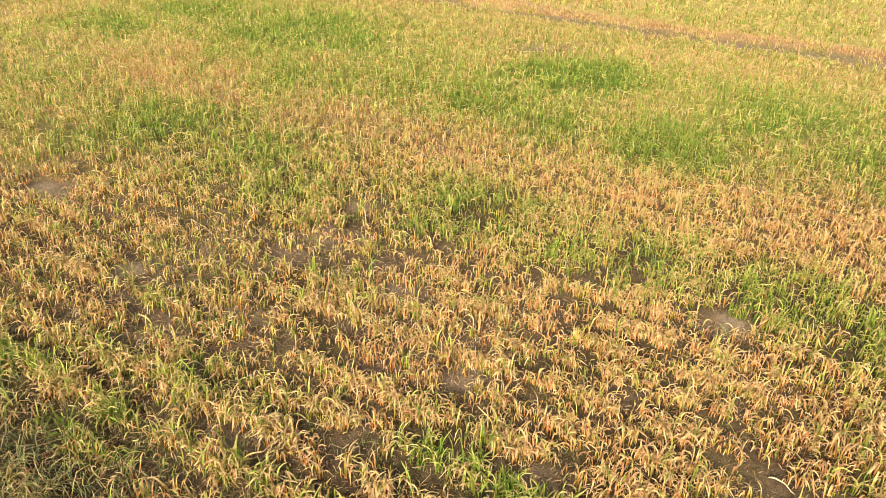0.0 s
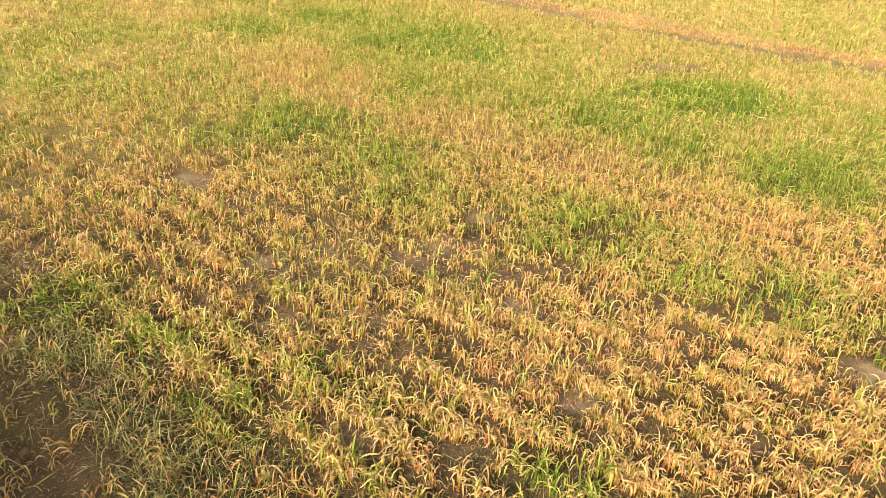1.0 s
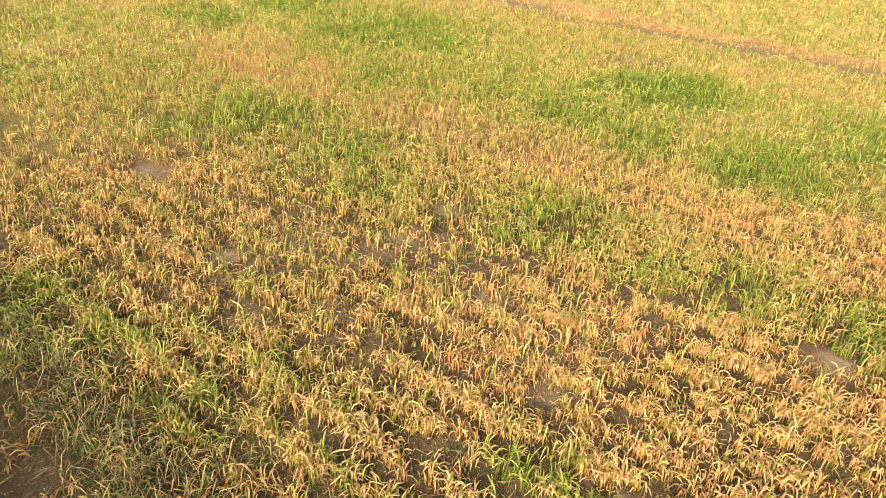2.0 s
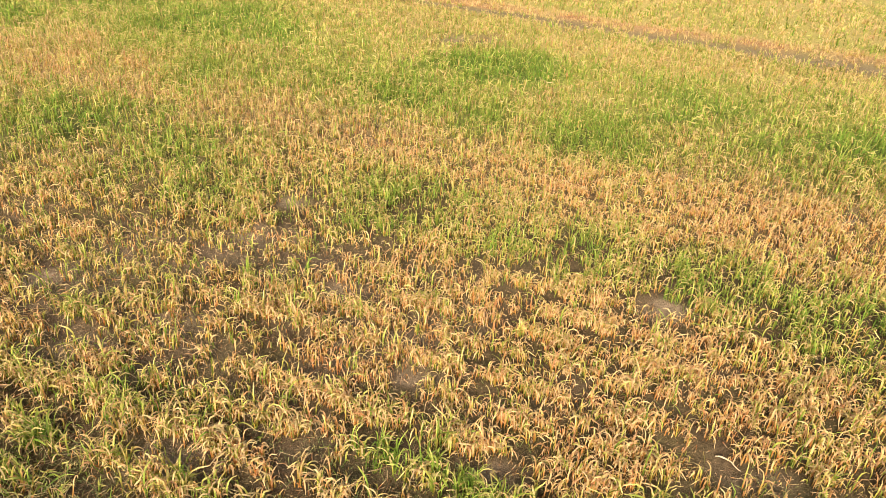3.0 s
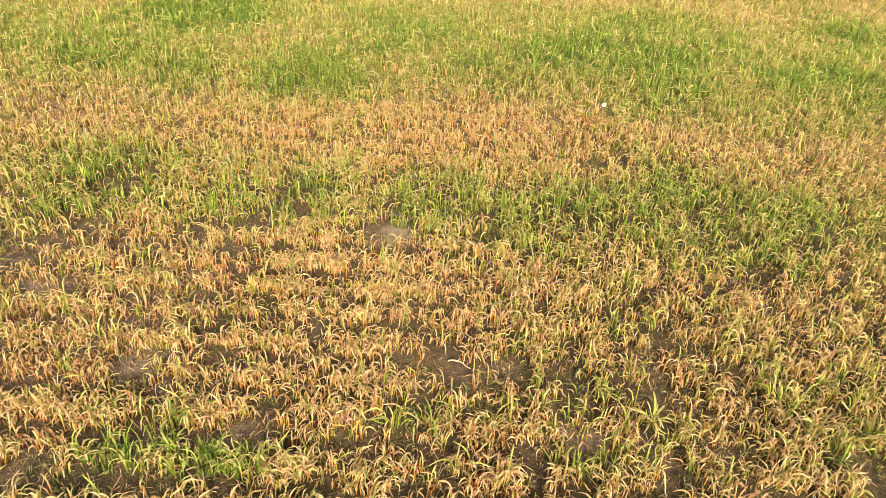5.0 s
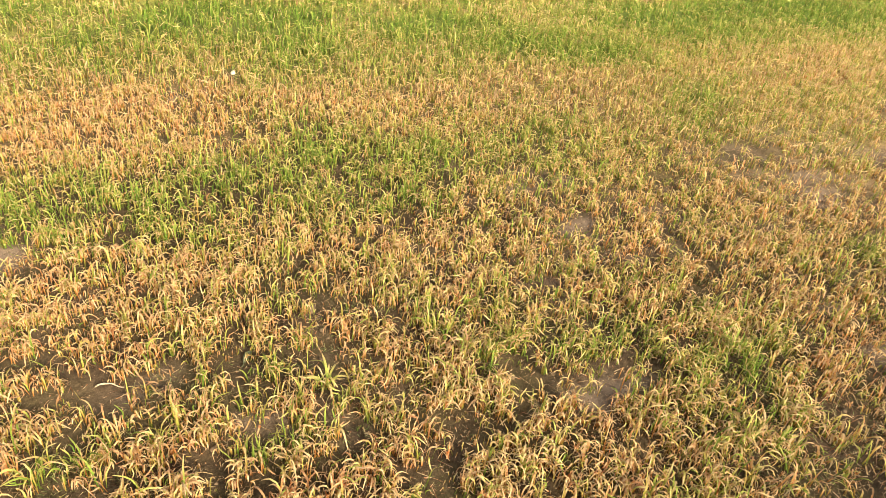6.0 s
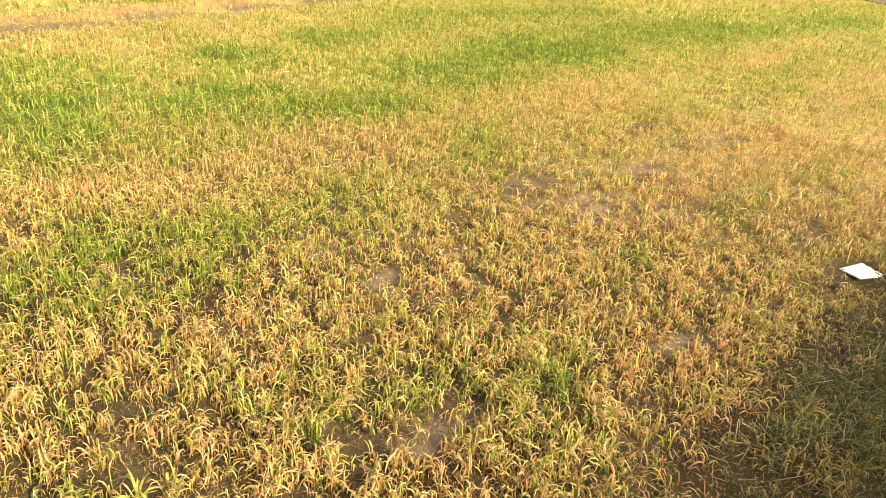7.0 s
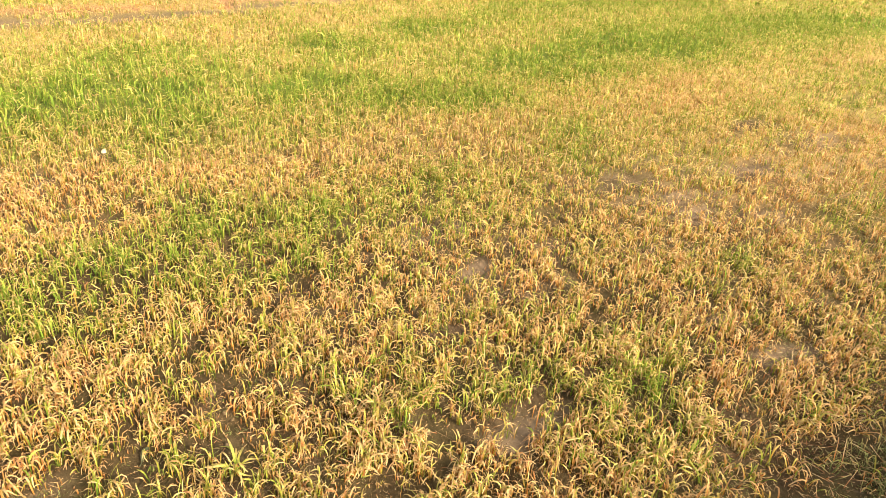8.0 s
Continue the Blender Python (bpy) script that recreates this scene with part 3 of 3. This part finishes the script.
far = ((u > 34.0) | (v > 18.5) | (v > 12.6 + 0.2 * (u - 3.5))) & (v < 16 + 0.2 * u) & (u - 0.46 * (v - 10.0) < 34.6) & (v > 0.1 * u)
crops.append(crop("wheat_crop", u[far], v[far], 3.0, 2, 0.027, rng, 1.3, 0.35))
# stunted plants stand between the rows
n = 15000
u, v = rng.uniform(-5.0, 6.5, n), 0.5 + 3.8 * rng.uniform(0, 1, n) ** 1.2
ok = seen(u, v) & (rng.uniform(0, 1.1, n) < density(u, v) + 0.10 * (1 - np.minimum(blobs(u, v, [*BARE, THING_SPOTS], 1.6, 1.25), 1)))
crops.append(crop("wheat_crop", u[ok], v[ok], 2.6, 2, 0.0056, rng, 0.55))
for ob in crops:
    tagged(ob, "yellowed and green young wheat plants with drooping dry leaves in drilled rows", "wheat", kind="stuff")


# ---- single wheat plants of the nearest rows ----
def part(name, me, mat, parent, label=""):
    me.materials.append(mat)
    ob = new(name, me)
    ob.parent = parent
    if label:
        tagged(ob, label)
    return ob


def wheat_plant(d, rng, label):
    """A young plant: a tuft of sheaths and its leaves, each a mesh of its own."""
    bm = bmesh.new()
    for k in range(3):
        a, r = rng.uniform(0, 6.28), 0.006
        m = Matrix.Translation((r * math.cos(a), r * math.sin(a), 0.014)) @ Matrix.Rotation(rng.normal(0, 0.25), 4, "X")
        bmesh.ops.create_cone(bm, segments=6, radius1=0.0032, radius2=0.0016, depth=0.036, matrix=m, cap_ends=True)
    me = bpy.data.meshes.new("sheath")
    bm.to_mesh(me)
    bm.free()
    me.attributes.new("dry", "FLOAT", "POINT").data.foreach_set("value", np.full(len(me.vertices), d))
    me.attributes.new("along", "FLOAT", "POINT").data.foreach_set("value", np.full(len(me.vertices), 0.1))
    plant = new("wheat_plant")
    part("sheath", me, mat_leaf, plant, "reddish-brown sheathed stem base")
    tagged(plant, label, "wheat plant", group="wheat plants in the nearest rows")
    for k in range(int(rng.integers(7, 12))):
        one = np.array([np.clip(d + rng.normal(0, 0.2), 0, 1)])
        lean, bend, kink, length = leaf_numbers(1, one, rng)
        base = np.array([[rng.normal(0, 0.008), rng.normal(0, 0.008), 0.0]])
        verts, faces, dv, av = blades(base, rng.uniform(0, 6.28, 1), length, lean, bend, kink, np.array([0.0062 * rng.uniform(0.7, 1.3)]), one, 7, rng)
        part("leaf", quick_mesh("leaf", verts, faces.ravel(), np.full(len(faces), 4), [("dry", dv), ("along", av)]), mat_leaf, plant)
    return plant


PLANT_KINDS = [(0.2, "fresh green young wheat plant with upright leaves"), (0.5, "yellow-green young wheat plant with dry leaf tips"),
               (0.75, "yellowed young wheat plant with drooping leaves"), (0.92, "dead straw-coloured wheat plant with hanging leaves")]
kinds = [[], [], [], []]
lone_d = dryness(lone_u, lone_v)
lone_x, lone_y = to_world(lone_u, lone_v)
lone_z = ground_height(lone_u, lone_v)
for k in range(len(lone_u)):
    q = int(np.clip(lone_d[k] * 4.2 - 0.4 + rng.normal(0, 0.4), 0, 3))
    m = pose(lone_x[k], lone_y[k], lone_z[k] - 0.004, 0, 0, rng.uniform(0, 360))
    if len(kinds[q]) < 7:
        kinds[q].append(wheat_plant(*PLANT_KINDS[q][:1], rng, PLANT_KINDS[q][1]))
        kinds[q][-1].matrix_world = m
    else:
        copy_thing(kinds[q][int(rng.integers(7))], m)


# ---- dead leaves and straw lying on the soil ----
def litter(name, u, v, size, rng):
    n = len(u)
    x, y = to_world(u, v)
    base = np.stack([x, y, ground_height(u, v) + 0.004 + rng.uniform(0, 0.016, n)], 1)
    verts, faces, dv, av = blades(base, rng.uniform(0, 2 * np.pi, n), size, rng.normal(1.36, 0.24, n), rng.normal(0, 0.35, n),
                                  np.full(n, 0.5), rng.uniform(0.003, 0.0085, n), rng.uniform(0, 1, n), 1, rng)
    me = quick_mesh(name, verts, faces.ravel(), np.full(len(faces), 4), [("dry", dv), ("along", av)])
    me.materials.append(mat_litter)
    return new(name, me)


n = 100000
u, v = rng.uniform(-4.5, 7.5, n), 0.1 + 4.8 * rng.uniform(0, 1, n) ** 1.4
size = rng.gamma(2.0, 0.0075, n) + 0.005
# longer dead blades lie matted along the trodden edge
edge = np.arange(n) % 30 == 0
v = np.where(edge, rng.normal(0.8, 0.35, n), v)
size = np.where(edge, rng.uniform(0.05, 0.13, n), size)
clear = np.hypot(u - 5.14, v - 0.98) > 0.24
u, v, size = u[clear], v[clear], size[clear]
dead = litter("dead_leaf_litter", u, v, size, rng)
tagged(dead, "grey and straw-coloured dead leaf litter scattered on the soil", "leaf litter", kind="stuff")


# ---- clods ----
def clods(name, u, v, size, rng):
    """Angular lumps of soil in one mesh."""
    bm = bmesh.new()
    bmesh.ops.create_icosphere(bm, subdivisions=1, radius=1)
    vs = np.array([p.co for p in bm.verts])
    fs = np.array([[p.index for p in f.verts] for f in bm.faces])
    bm.free()
    n = len(u)
    x, y = to_world(u, v)
    z = ground_height(u, v)
    shape = vs[None] * (1 + rng.normal(0, 0.22, (n, len(vs), 1))) * (size[:, None, None] * rng.uniform(0.6, 1.3, (n, 1, 3))) * np.array([1, 1, 0.6])
    a = rng.uniform(0, 6.28, n)[:, None]
    px = shape[..., 0] * np.cos(a) - shape[..., 1] * np.sin(a) + x[:, None]
    py = shape[..., 0] * np.sin(a) + shape[..., 1] * np.cos(a) + y[:, None]
    verts = np.stack([px, py, shape[..., 2] + z[:, None]], -1).reshape(-1, 3)
    faces = (fs[None] + np.arange(n)[:, None, None] * len(vs)).reshape(-1, 3)
    me = quick_mesh(name, verts, faces.ravel(), np.full(len(faces), 3))
    me.materials.append(mat_clod)
    return new(name, me)


n = 2600
u, v = rng.uniform(-4.5, 6.0, n), 0.1 + 4.5 * rng.uniform(0, 1, n) ** 1.4
lumps = clods("soil_clods", u, v, rng.gamma(2.0, 0.0026, n) + 0.0035, rng)
tagged(lumps, "small crumbled grey-brown soil clods between the rows", "soil clods", kind="stuff")


# ---- weedy grass on the field's edge ----
n = 4000
u, v = rng.uniform(1.0, 7.5, n), rng.normal(0.16, 0.27, n)
keep = (fractal(u, v, 0.45, 81) > 0.62 - 0.15 * step(u, 1.5, 3.0)) & (v > -0.9) & (v < 0.75)
lodged_u, lodged_v = rng.uniform(-3.3, -1.3, 340), rng.normal(0.68, 0.12, 340)
lodged = fractal(lodged_u, lodged_v, 0.3, 82) > 0.40
u, v = np.concatenate([u[keep], lodged_u[lodged]]), np.concatenate([v[keep], lodged_v[lodged]])
idx = np.repeat(np.arange(len(u)), 7)
m = len(idx)
x, y = to_world(u[idx] + rng.normal(0, 0.025, m), v[idx] + rng.normal(0, 0.025, m))
base = np.stack([x, y, ground_height(u, v)[idx]], 1)
dl = np.clip(rng.normal(0.22, 0.22, m) + 0.1 * (u[idx] < 0), 0, 1)
verts, faces, dv, av = blades(base, rng.uniform(0, 6.28, m), rng.uniform(0.045, 0.135, m), rng.uniform(0.1, 1.0, m), rng.normal(0.7, 0.5, m),
                              np.full(m, 0.55), rng.uniform(0.0022, 0.005, m), dl, 2, rng)
me = quick_mesh("grass", verts, faces.ravel(), np.full(len(faces), 4), [("dry", dv), ("along", av)])
me.materials.append(mat_grass)
tagged(new("grass", me), "short dull green weedy grass along the field's edge", "grass", kind="stuff")


# ---- tiny weed seedlings that green the open soil ----
n = 26000
u, v = rng.uniform(-4.2, 6.5, n), 0.15 + 2.7 * rng.uniform(0, 1, n) ** 1.3
keep = rng.uniform(0, 1, n) < step(fractal(u, v, 0.5, 83), 0.40, 0.62) * (1 - 0.8 * step(v, 1.6, 2.8))
keep &= np.hypot(u - 5.14, v - 0.98) > 0.22
u, v = u[keep], v[keep]
idx = np.repeat(np.arange(len(u)), 4)
m = len(idx)
x, y = to_world(u[idx] + rng.normal(0, 0.012, m), v[idx] + rng.normal(0, 0.012, m))
base = np.stack([x, y, ground_height(u, v)[idx]], 1)
verts, faces, dv, av = blades(base, rng.uniform(0, 6.28, m), rng.uniform(0.012, 0.034, m), rng.uniform(0.2, 1.2, m), rng.normal(0.5, 0.4, m),
                              np.full(m, 0.55), rng.uniform(0.003, 0.006, m), np.clip(rng.normal(0.2, 0.2, m), 0, 1), 1, rng)
me = quick_mesh("weed_seedlings", verts, faces.ravel(), np.full(len(faces), 4), [("dry", dv), ("along", av)])
me.materials.append(mat_grass)
tagged(new("weed_seedlings", me), "tiny dull green weed seedlings on the open soil", "seedlings", kind="stuff")


# ---- an unseen wall added behind the camera to cast shade on the field's edge ----
def box(bm, lo, hi):
    m = Matrix.Translation([(a + b) / 2 for a, b in zip(lo, hi)]) @ Matrix.Diagonal([b - a for a, b in zip(lo, hi)] + [1])
    return bmesh.ops.create_cube(bm, size=1, matrix=m)


bm = bmesh.new()
box(bm, (-30, -1.55, -0.2), (30, -1.3, 1.08))
me = bpy.data.meshes.new("wall_shade_caster")
bm.to_mesh(me)
me.materials.append(mat_wall)
wall = new("wall_shade_caster", me)
wall.matrix_world = Matrix.Rotation(ROW_ANGLE + radians(2.3), 4, "Z")
tagged(wall, "plain weathered wall, unseen, added to shade the field's edge", "wall", kind="structure")


# ---- the road at the far end of the field ----
bm = bmesh.new()
box(bm, (0.0, -90, -0.1), (12.0, 120, 0.05))
me = bpy.data.meshes.new("road")
bm.to_mesh(me)
me.materials.append(mat_road)
road = new("road", me)
road.matrix_world = Matrix.Translation((*to_world(35.0, 10.0), 0)) @ Matrix.Rotation(ROW_ANGLE + radians(-25), 4, "Z")
tagged(road, "worn grey road at the far end of the field", "road", kind="structure")


# ---- small things lying in the field ----
def smooth_mesh(bm, name):
    for f in bm.faces:
        f.smooth = True
    me = bpy.data.meshes.new(name)
    bm.to_mesh(me)
    bm.free()
    return me


def height_at(x, y):
    u, v = x * CU + y * SU, -x * SU + y * CU
    return float(ground_height(np.array([u]), np.array([v]))[0])


def white_packet(x, y, turn):
    """A flat, crumpled plastic packet with a folded end."""
    bm = bmesh.new()
    nx, ny, lx, ly = 20, 18, 0.21, 0.175
    grid = {}
    for side in (1, -1):
        for i in range(nx + 1):
            for k in range(ny + 1):
                a, b = i / nx * 2 - 1, k / ny * 2 - 1
                rim = i in (0, nx) or k in (0, ny)
                if side < 0 and rim:
                    grid[side, i, k] = grid[1, i, k]
                    continue
                fat = (1 - abs(a) ** 6) * (1 - abs(b) ** 6)
                crease = noise.noise((a * 1.6, b * 1.2, side)) * 0.005 + noise.noise((a * 5, b * 5, side + 4)) * 0.0016
                z = 0.014 + side * 0.008 * fat ** 0.6 + crease * (0.35 if rim else 1) + 0.006 * a * b
                wob = 0.006 * noise.noise((a * 3 + 9, b * 3, 0))
                grid[side, i, k] = bm.verts.new((a * lx / 2 + wob, b * ly / 2 + wob * 0.6, max(z, 0.004)))
        for i in range(nx):
            for k in range(ny):
                q = [grid[side, i, k], grid[side, i + 1, k], grid[side, i + 1, k + 1], grid[side, i, k + 1]]
                bm.faces.new(q if side > 0 else q[::-1])
    ob = new("plastic_packet")
    part("pouch", smooth_mesh(bm, "pouch"), mat_packet, ob)
    ob.matrix_world = pose(x, y, height_at(x, y) + 0.002, 0, -2, turn)
    tagged(ob, "crumpled white plastic packet lying on the weedy field edge", "packet")
    # a sealed end
    bm = bmesh.new()
    for i in range(13):
        b = i / 6 - 1
        z = 0.018 + 0.003 * math.sin(b * 9) + 0.004 * noise.noise((b * 3, 0, 7))
        for dx in (0.0, 0.016):
            bm.verts.new((0.099 + dx + 0.003 * math.sin(b * 5), b * 0.083, z + dx * 0.2))
    bm.verts.ensure_lookup_table()
    for i in range(12):
        bm.faces.new([bm.verts[2 * i], bm.verts[2 * i + 1], bm.verts[2 * i + 3], bm.verts[2 * i + 2]])
    part("seal", smooth_mesh(bm, "seal"), mat_packet, ob, "thin crimped white seal")
    return ob


def lump(name, x, y, size, mat, label, category, seed, flat=0.7):
    bm = bmesh.new()
    bmesh.ops.create_icosphere(bm, subdivisions=3, radius=size)
    for p in bm.verts:
        k = 1 + 0.35 * noise.noise(p.co / size * 1.3 + Vector((seed, 0, 0))) + 0.12 * noise.noise(p.co / size * 4 + Vector((0, seed, 0)))
        p.co = p.co * k
        p.co.z *= flat
    me = smooth_mesh(bm, name)
    me.materials.append(mat)
    ob = new(name, me)
    ob.matrix_world = pose(x, y, height_at(x, y) + size * flat * 0.35, 0, 0, seed * 40)
    return tagged(ob, label, category)


def twig(x, y, turn):
    bm = bmesh.new()
    ring = []
    for i in range(15):
        s = i / 14
        c = Vector((s * 0.10 - 0.05, 0.007 * math.sin(s * 5) + 0.002 * math.sin(s * 13), 0.016 + 0.010 * math.sin(s * 3.1)))
        r = 0.0034 * (1 - 0.5 * s) + (0.0009 if i in (4, 9) else 0)
        ring.append([bm.verts.new(c + Vector((0, math.cos(a) * r, math.sin(a) * r))) for a in np.linspace(0, 2 * math.pi, 8)[:-1]])
    for a, b in zip(ring[:-1], ring[1:]):
        for k in range(7):
            bm.faces.new([a[k], a[(k + 1) % 7], b[(k + 1) % 7], b[k]])
    bm.faces.new(ring[0][::-1])
    bm.faces.new(ring[-1])
    me = smooth_mesh(bm, "straw_stalk")
    me.materials.append(mat_stalk)
    ob = new("straw_stalk", me)
    ob.matrix_world = pose(x, y, height_at(x, y), 0, 0, turn)
    return tagged(ob, "pale bleached straw stalk lying across a bare gap", "stalk")


def broad_leaf(x, y, turn, size, stand, mat, label):
    """A single broad leaf with a midrib, cupped, on a short stalk."""
    bm = bmesh.new()
    rows = []
    for i in range(11):
        s = i / 10
        half = size * 0.2 * math.sin(math.pi * min(1, s * 0.92 + 0.06)) ** 0.8
        lift = size * (s * math.sin(stand) + 0.10 * math.sin(s * 4))
        rows.append([bm.verts.new((size * s * math.cos(stand), b * half, 0.012 + lift + abs(b) * half * 0.45)) for b in (-1, -0.5, 0, 0.5, 1)])
    for a, b in zip(rows[:-1], rows[1:]):
        for k in range(4):
            bm.faces.new([a[k], a[k + 1], b[k + 1], b[k]])
    ob = new("weed")
    part("leaf_blade", smooth_mesh(bm, "leaf_blade"), mat, ob)
    ob.matrix_world = pose(x, y, height_at(x, y), 0, 0, turn)
    tagged(ob, label, "weed")
    bm = bmesh.new()
    bmesh.ops.create_cone(bm, segments=6, radius1=0.0022, radius2=0.0014, depth=size * 0.5,
                          matrix=pose(-size * 0.2, 0, 0.012, 0, 90 - 8, 0), cap_ends=True)
    part("stalk", smooth_mesh(bm, "stalk"), mat, ob)
    return ob


white_packet(5.05, -1.570, -50)
lump("stone", 3.56, 4.30, 0.018, mat_stone, "small pale whitish stone among the wheat", "stone", 1.0, 1.2)
lump("soil_lump", 0.77, 3.97, 0.035, mat_clod, "grey-brown lump of dry soil between the plants", "soil lump", 2.0)
lump("soil_lump", 4.73, -1.39, 0.05, mat_clod, "dark brown clod of soil beside the packet", "soil lump", 3.0)
twig(1.077, 1.897, -45)
broad_leaf(1.49, 1.66, 25, 0.065, 0.3, mat_weed, "dull grey-green broad weed leaf standing between wheat rows")


def grass_tuft(x, y, rng):
    """A rosette of broad pale-green blades that spread from one foot."""
    tuft = new("grass_tuft")
    for k in range(16):
        length = np.array([rng.uniform(0.09, 0.16)])
        base = np.array([[rng.normal(0, 0.007), rng.normal(0, 0.007), 0.0]])
        verts, faces, dv, av = blades(base, np.array([k * 0.393 + rng.normal(0, 0.15)]), length, np.array([rng.uniform(0.15, 0.7)]),
                                      np.array([rng.uniform(0.9, 1.8)]), np.array([0.55]), np.array([rng.uniform(0.008, 0.011)]),
                                      np.array([rng.uniform(0.28, 0.55)]), 7, rng)
        part("blade", quick_mesh("blade", verts, faces.ravel(), np.full(len(faces), 4), [("dry", dv), ("along", 0.45 + 0.4 * av)]), mat_leaf, tuft)
    tuft.matrix_world = pose(x, y, height_at(x, y) - 0.003)
    return tagged(tuft, "pale green spreading grass tuft standing between the wheat rows", "grass tuft")


grass_tuft(1.62, 1.35, rng)
